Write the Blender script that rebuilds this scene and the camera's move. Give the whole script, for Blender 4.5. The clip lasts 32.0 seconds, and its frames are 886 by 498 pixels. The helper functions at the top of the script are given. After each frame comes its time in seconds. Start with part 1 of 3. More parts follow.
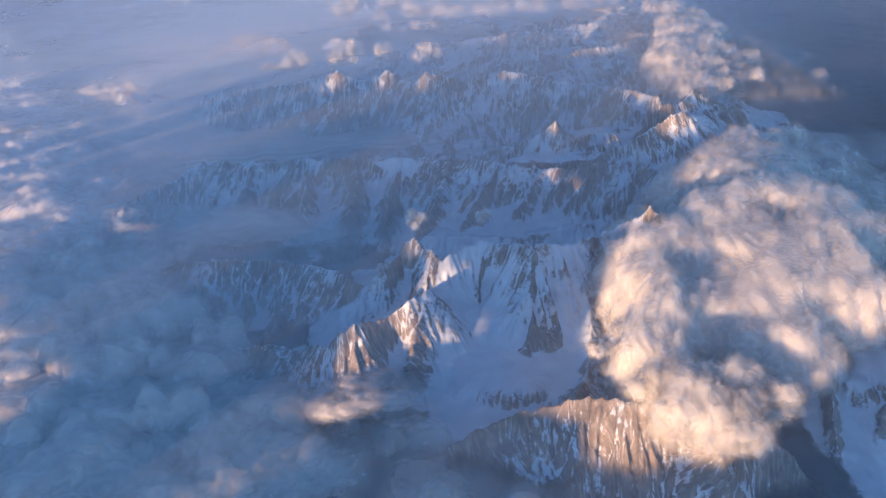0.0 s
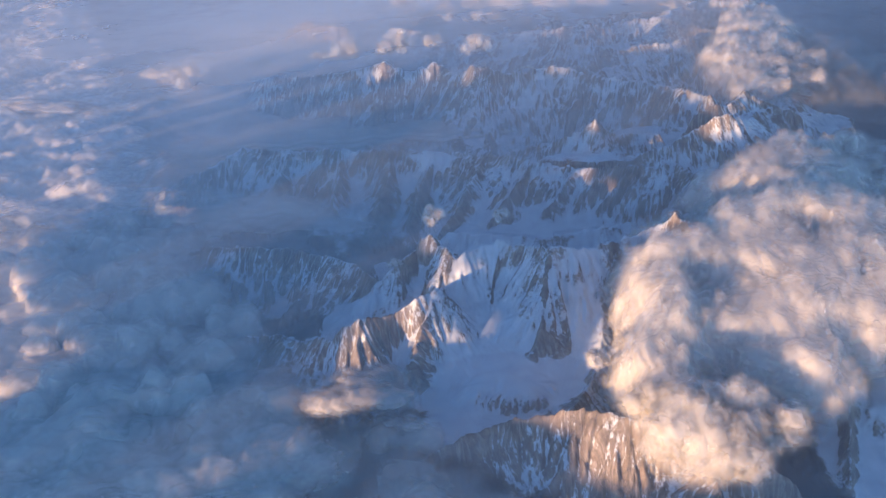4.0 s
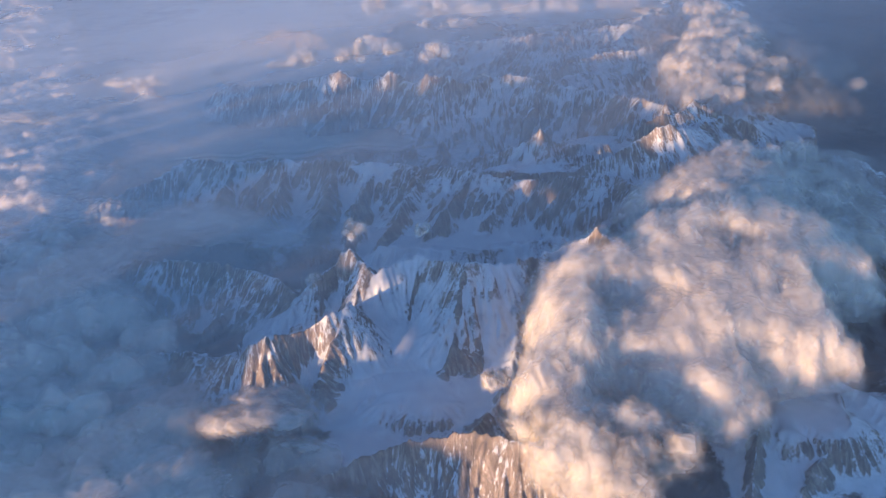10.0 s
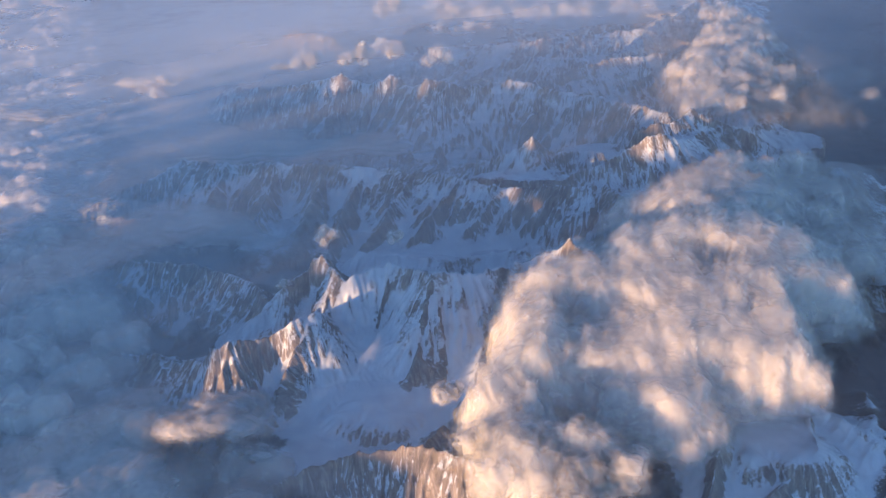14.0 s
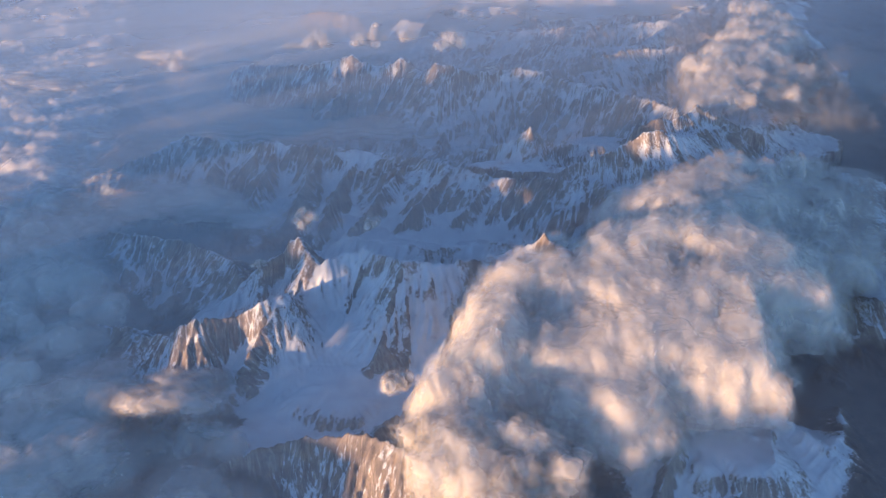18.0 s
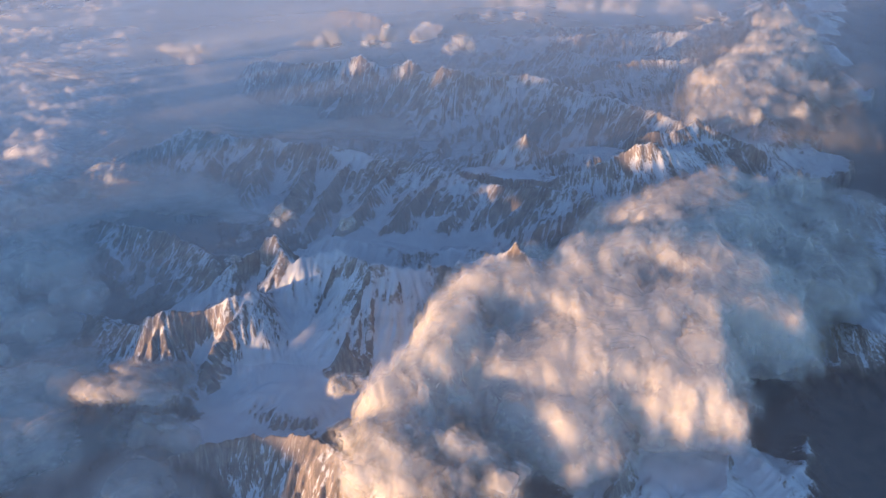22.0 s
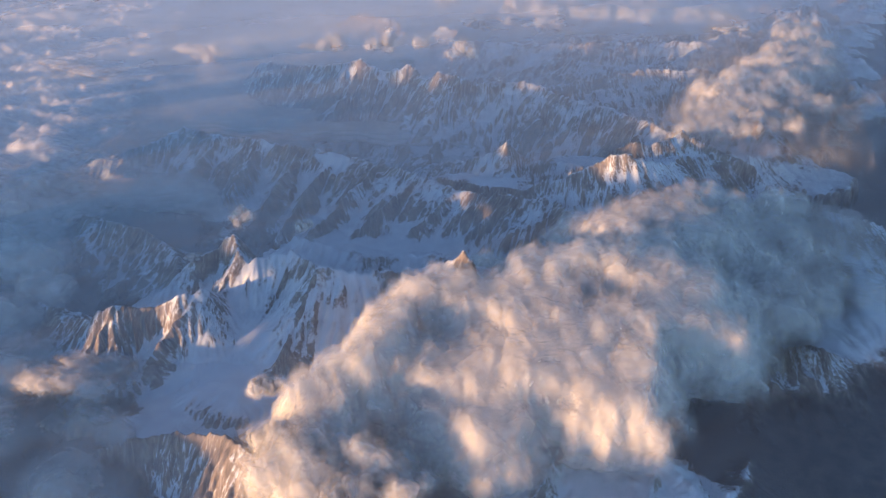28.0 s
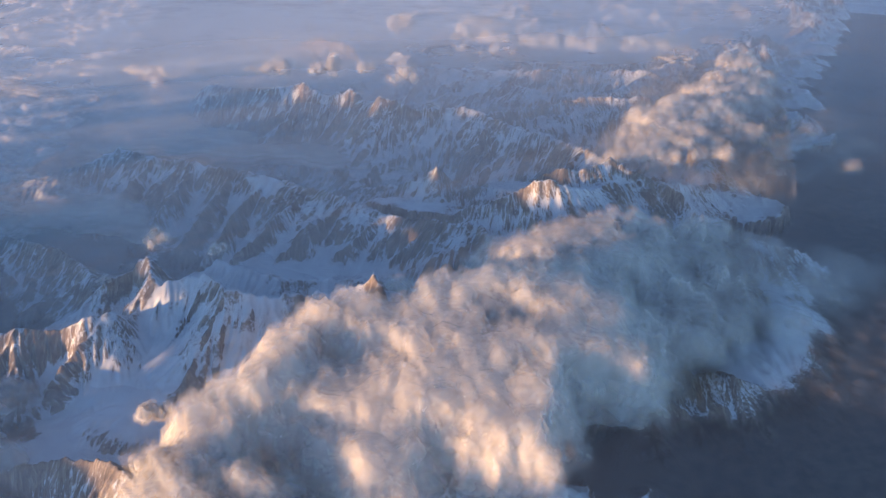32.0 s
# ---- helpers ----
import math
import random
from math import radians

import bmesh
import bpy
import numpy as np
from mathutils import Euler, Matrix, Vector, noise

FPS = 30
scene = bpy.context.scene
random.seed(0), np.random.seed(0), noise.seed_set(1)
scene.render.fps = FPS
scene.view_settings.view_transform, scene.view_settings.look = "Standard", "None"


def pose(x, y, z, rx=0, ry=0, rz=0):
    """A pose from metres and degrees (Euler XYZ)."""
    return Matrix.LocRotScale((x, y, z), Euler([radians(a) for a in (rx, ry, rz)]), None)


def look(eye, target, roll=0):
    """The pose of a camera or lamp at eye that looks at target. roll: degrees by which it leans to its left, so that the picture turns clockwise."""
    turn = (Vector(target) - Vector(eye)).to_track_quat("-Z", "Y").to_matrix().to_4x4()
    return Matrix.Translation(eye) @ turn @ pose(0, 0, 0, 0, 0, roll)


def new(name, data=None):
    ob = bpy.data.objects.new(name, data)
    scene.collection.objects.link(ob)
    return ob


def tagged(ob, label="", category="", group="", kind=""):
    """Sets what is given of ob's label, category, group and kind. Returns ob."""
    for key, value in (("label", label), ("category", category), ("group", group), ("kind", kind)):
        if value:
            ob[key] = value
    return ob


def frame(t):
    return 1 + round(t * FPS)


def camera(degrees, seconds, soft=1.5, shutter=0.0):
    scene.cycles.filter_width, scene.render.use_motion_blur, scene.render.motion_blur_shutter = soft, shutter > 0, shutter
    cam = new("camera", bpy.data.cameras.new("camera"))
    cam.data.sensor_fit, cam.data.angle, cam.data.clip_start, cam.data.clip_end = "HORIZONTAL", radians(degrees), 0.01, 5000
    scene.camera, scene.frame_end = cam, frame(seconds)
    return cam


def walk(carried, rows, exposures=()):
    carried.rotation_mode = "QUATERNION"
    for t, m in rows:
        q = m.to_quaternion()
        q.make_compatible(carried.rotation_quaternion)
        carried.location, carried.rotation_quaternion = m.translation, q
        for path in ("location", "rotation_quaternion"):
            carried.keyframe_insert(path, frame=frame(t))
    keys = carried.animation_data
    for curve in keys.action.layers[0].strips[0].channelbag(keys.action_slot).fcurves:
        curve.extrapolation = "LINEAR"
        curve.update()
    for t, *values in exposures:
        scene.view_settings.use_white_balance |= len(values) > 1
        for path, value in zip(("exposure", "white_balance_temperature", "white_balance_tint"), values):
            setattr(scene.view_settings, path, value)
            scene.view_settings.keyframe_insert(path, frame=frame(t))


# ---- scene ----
cam = camera(58.2, 32.0, 1.25)
METRES, EYE, TILT, LEAN, TURN = 600.0, 560.0, -26.0, 2.2, 0.0
ROWS = [
    (0.0, 0.0, 0.0, 0.0, 0.0, 0.0, 0.0),
    (0.5, 0.0128, 0.003, 0.0015, -0.01, -0.6, -0.49),
    (1.0, 0.0289, 0.0062, 0.0043, -0.03, -1.3, -0.44),
    (1.5, 0.0425, 0.0093, 0.0066, 0.34, -1.68, -0.59),
    (2.0, 0.0582, 0.0128, 0.0097, 1.55, -1.79, -0.74),
    (2.5, 0.0759, 0.017, 0.0113, 3.11, -1.97, -1.11),
    (3.0, 0.0878, 0.0197, 0.0147, 4.34, -2.03, -1.64),
    (3.5, 0.1029, 0.0225, 0.0171, 4.9, -1.26, -2.26),
    (5.5, 0.1652, 0.0393, 0.0267, 6.38, -0.5, -2.67),
    (6.0, 0.1814, 0.0435, 0.0286, 6.05, -0.18, -2.94),
    (6.5, 0.195, 0.0465, 0.0317, 5.57, -0.28, -2.53),
    (7.0, 0.2102, 0.0501, 0.0343, 5.3, -0.44, -2.89),
    (7.5, 0.224, 0.0532, 0.0368, 5.14, -0.52, -2.97),
    (8.0, 0.2394, 0.0573, 0.0401, 5.59, -0.55, -2.6),
    (8.5, 0.2502, 0.0597, 0.0423, 5.4, -0.42, -3.05),
    (9.0, 0.2706, 0.0654, 0.0448, 5.88, -0.4, -2.76),
    (9.5, 0.2844, 0.0692, 0.0473, 5.65, -0.52, -3.09),
    (10.0, 0.2979, 0.073, 0.0498, 6.21, -0.65, -2.62),
    (10.5, 0.3121, 0.0769, 0.0523, 6.68, -0.67, -2.73),
    (11.0, 0.3277, 0.0811, 0.0544, 6.77, -0.61, -3.01),
    (11.5, 0.3411, 0.0847, 0.0576, 6.55, -0.8, -3.38),
    (12.0, 0.357, 0.0892, 0.0603, 6.82, -0.72, -3.23),
    (12.5, 0.3717, 0.0927, 0.0619, 6.82, -0.58, -3.31),
    (13.0, 0.3865, 0.097, 0.0654, 7.19, -0.53, -3.15),
    (13.5, 0.4019, 0.1017, 0.0681, 8.0, -0.6, -3.42),
    (15.5, 0.462, 0.1183, 0.0777, 10.49, -1.33, -5.17),
    (16.0, 0.4772, 0.1229, 0.0807, 11.19, -1.97, -5.82),
    (16.5, 0.4918, 0.1272, 0.0842, 10.98, -1.57, -6.27),
    (17.0, 0.5063, 0.1312, 0.0873, 11.97, -1.01, -6.23),
    (17.5, 0.5212, 0.1347, 0.0892, 11.53, -1.29, -6.5),
    (18.0, 0.5367, 0.1397, 0.0925, 11.61, -2.15, -6.62),
    (18.5, 0.55, 0.1439, 0.0955, 11.79, -2.46, -6.89),
    (19.0, 0.566, 0.1485, 0.0988, 12.2, -2.54, -6.9),
    (19.5, 0.5806, 0.1532, 0.1011, 12.94, -2.42, -7.42),
    (20.0, 0.5947, 0.1579, 0.1041, 13.12, -2.21, -8.01),
    (20.5, 0.6095, 0.1622, 0.1069, 13.13, -1.91, -8.51),
    (21.0, 0.6245, 0.1669, 0.1098, 13.54, -1.98, -8.77),
    (21.5, 0.6382, 0.1711, 0.1121, 13.85, -2.22, -9.24),
    (22.0, 0.6531, 0.1763, 0.1152, 14.38, -2.4, -9.25),
    (22.5, 0.6671, 0.1806, 0.1184, 15.34, -2.5, -9.15),
    (23.0, 0.6822, 0.1857, 0.1212, 16.43, -2.54, -9.57),
    (23.5, 0.6968, 0.191, 0.1243, 16.22, -2.64, -10.66),
    (24.0, 0.7128, 0.1958, 0.1268, 16.39, -2.75, -10.71),
    (24.5, 0.7263, 0.1999, 0.1298, 16.67, -2.75, -10.64),
    (26.5, 0.784, 0.2214, 0.1408, 18.0, -2.92, -11.3),
    (27.0, 0.799, 0.2258, 0.1442, 18.08, -2.84, -11.14),
    (27.5, 0.8128, 0.2308, 0.1472, 18.17, -2.67, -11.04),
    (28.0, 0.8269, 0.2354, 0.1506, 18.06, -2.7, -11.07),
    (28.5, 0.8413, 0.2403, 0.1527, 18.02, -2.98, -11.18),
    (29.0, 0.8563, 0.2459, 0.1557, 18.23, -3.33, -11.41),
    (29.5, 0.8706, 0.2504, 0.1589, 18.28, -3.53, -11.35),
    (30.0, 0.8847, 0.2554, 0.1624, 18.33, -3.54, -11.43),
    (30.5, 0.898, 0.2618, 0.1671, 18.39, -3.19, -11.94),
    (31.0, 0.9155, 0.2668, 0.169, 17.43, -1.81, -11.29),
    (31.5, 0.9274, 0.2726, 0.173, 17.04, -1.14, -11.42),
    (32.0, 0.943, 0.2753, 0.1752, 16.5, -0.65, -11.55),
]
walk(cam, [(t, pose(0, 0, EYE, TILT, LEAN, TURN) @ pose(METRES * x, METRES * y, METRES * z, 90 + pitch, roll, yaw)) for t, x, y, z, yaw, pitch, roll in ROWS],
     [(0.0, 1.95, 7050, 12), (9.0, 1.94, 7200, 12), (19.0, 1.94, 7550, 12), (28.0, 1.94, 8000, 12), (32.0, 1.94, 8000, 12)])

# ---- light ----
SUN_FROM = Vector((-0.6, -0.8, 0.0)).normalized()
SUN_ELEV = radians(4.5)
world = bpy.data.worlds.new("sky")
scene.world = world
world.use_nodes = True
wn, wl = world.node_tree.nodes, world.node_tree.links
sky = wn.new("ShaderNodeTexSky")
sky.sky_type = "NISHITA"
sky.sun_disc = False
sky.sun_elevation = SUN_ELEV
sky.sun_rotation = math.atan2(SUN_FROM.x, SUN_FROM.y)
sky.altitude = 6000
sky.air_density, sky.dust_density, sky.ozone_density = 1.0, 0.4, 2.3
wl.new(sky.outputs[0], wn["Background"].inputs[0])
wn["Background"].inputs[1].default_value = 0.15
sun = new("sun", bpy.data.lights.new("sun", "SUN"))
sun.data.energy, sun.data.angle, sun.data.color = 2.95, radians(0.5), (1.0, 0.62, 0.36)
sun_way = Vector((SUN_FROM.x * math.cos(SUN_ELEV), SUN_FROM.y * math.cos(SUN_ELEV), math.sin(SUN_ELEV)))
sun.matrix_world = look(sun_way * 900 + Vector((0, 900, 0)), Vector((0, 900, 0)))
scene.cycles.transparent_max_bounces = 24

# ---- numbers: noise ----
PERM = np.random.RandomState(7).permutation(256)
ANG = np.random.RandomState(8).rand(256) * 2 * np.pi
GX, GY = np.cos(ANG), np.sin(ANG)


def perlin(x, y, seed=0):
    """Gradient noise, about -0.7 to 0.7."""
    x, y = np.asarray(x, float) + seed * 37.31, np.asarray(y, float) - seed * 17.77
    xi, yi = np.floor(x).astype(np.int64), np.floor(y).astype(np.int64)
    fx, fy = x - xi, y - yi
    u, v = fx * fx * fx * (fx * (fx * 6 - 15) + 10), fy * fy * fy * (fy * (fy * 6 - 15) + 10)

    def g(a, b):
        h = PERM[(PERM[(xi + a) & 255] + yi + b) & 255]
        return GX[h] * (fx - a) + GY[h] * (fy - b)
    n0 = g(0, 0) * (1 - u) + g(1, 0) * u
    n1 = g(0, 1) * (1 - u) + g(1, 1) * u
    return n0 * (1 - v) + n1 * v


def fbm(x, y, octaves, seed=0, gain=0.5):
    out, a, f = 0, 1.0, 1.0
    for k in range(octaves):
        out = out + a * perlin(x * f, y * f, seed + k)
        a, f = a * gain, f * 2.03
    return out


def ridged(x, y, octaves, seed=0, gain=0.5):
    """Sharp crests near 1, hollows near 0."""
    out, a, f, total = 0, 1.0, 1.0, 0
    for k in range(octaves):
        out = out + a * (1 - np.abs(perlin(x * f, y * f, seed + k)) * 2.0)
        total += a
        a, f = a * gain, f * 2.03
    return out / total


def billow(x, y, octaves, seed=0, gain=0.5):
    """Rounded heaps with creases between, 0 to about 1."""
    out, a, f, total = 0, 1.0, 1.0, 0
    for k in range(octaves):
        out = out + a * np.sqrt(np.abs(perlin(x * f, y * f, seed + k)) * 1.6)
        total += a
        a, f = a * gain, f * 2.07
    return out / total


def smooth(a, b, x):
    t = np.clip((x - a) / (b - a), 0, 1)
    return t * t * (3 - 2 * t)


# ---- materials ----
class Nodes:
    """A short way to write node trees."""

    def __init__(self, name):
        self.mat = bpy.data.materials.new(name)
        self.mat.use_nodes = True
        self.n, self.l = self.mat.node_tree.nodes, self.mat.node_tree.links
        self.n.clear()
        self.out = self.n.new("ShaderNodeOutputMaterial")

    def add(self, kind, **values):
        node = self.n.new("ShaderNode" + kind)
        for key, value in values.items():
            setattr(node, key, value)
        return node

    def put(self, node, slot, value):
        if isinstance(value, bpy.types.NodeSocket):
            self.l.new(value, node.inputs[slot])
        else:
            node.inputs[slot].default_value = value
        return node

    def math(self, op, a, b=0.0, c=0.0, clamp=False):
        node = self.add("Math", operation=op, use_clamp=clamp)
        for i, v in enumerate((a, b, c)):
            self.put(node, i, v)
        return node.outputs[0]

    def noise(self, vector, scale, detail=4.0, rough=0.55):
        node = self.add("TexNoise")
        self.l.new(vector, node.inputs["Vector"])
        self.put(node, "Scale", scale), self.put(node, "Detail", detail), self.put(node, "Roughness", rough)
        return node.outputs[0]

    def span(self, x, a, b, lo=0.0, hi=1.0):
        node = self.add("MapRange", interpolation_type="SMOOTHSTEP")
        for i, v in enumerate((x, a, b, lo, hi)):
            self.put(node, i, v)
        return node.outputs[0]

    def mix(self, f, a, b):
        node = self.add("Mix", data_type="RGBA")
        self.put(node, 0, f)
        for i, v in ((6, a), (7, b)):
            self.put(node, i, v)
        return node.outputs[2]

    def attr(self, name):
        return self.add("Attribute", attribute_name=name).outputs["Fac"]

    def place(self, sx=1.0, sy=1.0, sz=1.0):
        geo = self.add("NewGeometry")
        mp = self.add("Mapping")
        self.l.new(geo.outputs["Position"], mp.inputs[0])
        mp.inputs["Scale"].default_value = (sx, sy, sz)
        return mp.outputs[0]

    def close(self, shader):
        self.l.new(shader, self.out.inputs[0])
        return self.mat


def mountain_material():
    """Wind-packed snow over brown and grey rock: 'snow' says how well snow holds on each spot."""
    m = Nodes("snow_and_rock")
    p = m.place()
    fine = m.noise(p, 0.35, 6.0, 0.65)
    mid = m.noise(p, 0.07, 4.0, 0.6)
    s = m.math("ADD", m.attr("snow"), m.math("MULTIPLY", m.math("SUBTRACT", fine, 0.5), 1.1))
    s = m.math("ADD", s, m.math("MULTIPLY", m.math("SUBTRACT", mid, 0.5), 0.35))
    way = m.add("CombineXYZ")
    m.l.new(m.math("MULTIPLY", m.attr("side"), 0.34), way.inputs[0]), m.l.new(m.math("MULTIPLY", m.attr("down"), 0.08), way.inputs[1])
    gully = m.noise(way.outputs[0], 1.0, 6.0, 0.68)
    s = m.math("ADD", s, m.math("MULTIPLY", m.math("MULTIPLY", m.math("SUBTRACT", gully, 0.5), 2.3), m.attr("rough")))
    snow = m.span(s, 0.28, 0.66)
    stone = m.mix(m.span(mid, 0.35, 0.65), (0.125, 0.113, 0.108, 1), (0.255, 0.21, 0.185, 1))
    stone = m.mix(m.span(fine, 0.3, 0.75), stone, (0.17, 0.15, 0.14, 1))
    stone = m.mix(m.math("MULTIPLY", m.span(gully, 0.46, 0.66), 0.6), stone, (0.40, 0.36, 0.34, 1))
    # snow-free valley ground, its tone darkened and blued for the valley shade
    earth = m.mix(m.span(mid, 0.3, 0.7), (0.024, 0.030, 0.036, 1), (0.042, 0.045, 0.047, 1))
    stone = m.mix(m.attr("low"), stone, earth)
    white = m.mix(m.span(mid, 0.25, 0.75), (0.41, 0.465, 0.53, 1), (0.53, 0.58, 0.64, 1))
    col = m.mix(snow, stone, white)
    bsdf = m.add("BsdfPrincipled")
    m.put(bsdf, "Base Color", col), m.put(bsdf, "Roughness", m.span(snow, 0, 1, 0.92, 0.75))
    m.put(bsdf, "Specular IOR Level", 0.2)
    bump = m.add("Bump")
    m.put(bump, "Height", m.math("ADD", fine, m.math("MULTIPLY", gully, m.attr("rough"))))
    m.put(bump, "Strength", m.span(snow, 0, 1, 0.75, 0.16)), m.put(bump, "Distance", 2.2)
    m.l.new(bump.outputs[0], bsdf.inputs["Normal"])
    return m.close(bsdf.outputs[0])


def cloud_material(name, wisp=0.03, cut=0.5, soft=0.35, stretch=(1, 1, 1), tone=(0.96, 0.96, 0.965, 1), even=0.85, through_share=0.30, torn=1.3):
    """Water droplets: white, scattering light through, thinning out where 'dense' is low."""
    m = Nodes(name)
    p = m.place(*stretch)
    n1, n2 = m.noise(p, wisp, 5.0, 0.6), m.noise(p, wisp * 4.5, 3.0, 0.55)
    w = m.math("ADD", m.math("MULTIPLY", n1, 0.7), m.math("MULTIPLY", n2, 0.3))
    d = m.math("ADD", m.attr("dense"), m.math("MULTIPLY", m.math("SUBTRACT", w, 0.5), torn))
    a = m.span(d, cut - soft, cut + soft)
    a = m.math("MULTIPLY", a, m.attr("cover"))
    diff, trans, clear, both, shader = m.add("BsdfDiffuse"), m.add("BsdfTranslucent"), m.add("BsdfTransparent"), m.add("MixShader"), m.add("MixShader")
    m.put(diff, 0, tone), m.put(trans, 0, tone)
    # droplets scatter to all sides: the surface's own slope counts only for a share
    grain = m.add("TexWhiteNoise", noise_dimensions="3D")
    m.l.new(m.place(900, 900, 900), grain.inputs["Vector"])
    spread, own, total = m.add("VectorMath", operation="MULTIPLY_ADD"), m.add("NewGeometry"), m.add("VectorMath", operation="NORMALIZE")
    m.l.new(grain.outputs["Color"], spread.inputs[0])
    spread.inputs[1].default_value, spread.inputs[2].default_value = (2 * even,) * 3, (-even,) * 3
    add = m.add("VectorMath", operation="ADD")
    m.l.new(spread.outputs[0], add.inputs[0]), m.l.new(own.outputs["Normal"], add.inputs[1]), m.l.new(add.outputs[0], total.inputs[0])
    m.l.new(total.outputs[0], diff.inputs["Normal"]), m.l.new(total.outputs[0], trans.inputs["Normal"])
    m.put(both, 0, through_share)
    m.l.new(diff.outputs[0], both.inputs[1]), m.l.new(trans.outputs[0], both.inputs[2])
    m.l.new(a, shader.inputs[0]), m.l.new(clear.outputs[0], shader.inputs[1]), m.l.new(both.outputs[0], shader.inputs[2])
    return m.close(shader.outputs[0])


MOUNTAIN = mountain_material()
CLOUD = cloud_material("cloud_vapour", 0.05, 0.5, 0.55, tone=(0.985, 0.97, 0.95, 1), even=0.8, through_share=0.45, torn=0.8)
PUFF = cloud_material("puff_vapour", 0.07, 0.5, 0.45, even=0.85, through_share=0.4)
STREAK = cloud_material("cloud_street_vapour", 0.03, 0.5, 0.4, even=0.7)
HAZE = cloud_material("haze_vapour", 0.004, 0.35, 0.5, (1, 1, 1), (0.84, 0.93, 0.99, 1), 0.2, 0.02)


# ---- meshes from grids ----
def mesh_object(name, verts, quads, material, parent=None, floats=None, label=""):
    """One smooth mesh from arrays of corners and quads, with numbers on its corners."""
    used = np.unique(quads)
    back = np.zeros(len(verts), np.int32)
    back[used] = np.arange(len(used), dtype=np.int32)
    q, v = back[quads].astype(np.int32), verts[used].astype(np.float32)
    me = bpy.data.meshes.new(name)
    me.vertices.add(len(v)), me.loops.add(q.size), me.polygons.add(len(q))
    me.vertices.foreach_set("co", v.ravel())
    me.loops.foreach_set("vertex_index", q.ravel())
    me.polygons.foreach_set("loop_start", np.arange(0, q.size, 4, dtype=np.int32))
    me.polygons.foreach_set("use_smooth", np.ones(len(q), bool))
    for key, values in (floats or {}).items():
        me.attributes.new(key, "FLOAT", "POINT").data.foreach_set("value", values[used].astype(np.float32))
    me.materials.append(material)
    me.update(calc_edges=True)
    me.validate()
    ob = new(name, me)
    if parent:
        ob.parent = parent
    if label:
        tagged(ob, label)
    return ob


def grid_quads(rows, cols):
    i = np.arange(rows * cols, dtype=np.int64).reshape(rows, cols)
    return np.stack((i[:-1, :-1], i[:-1, 1:], i[1:, 1:], i[1:, :-1]), -1).reshape(-1, 4)


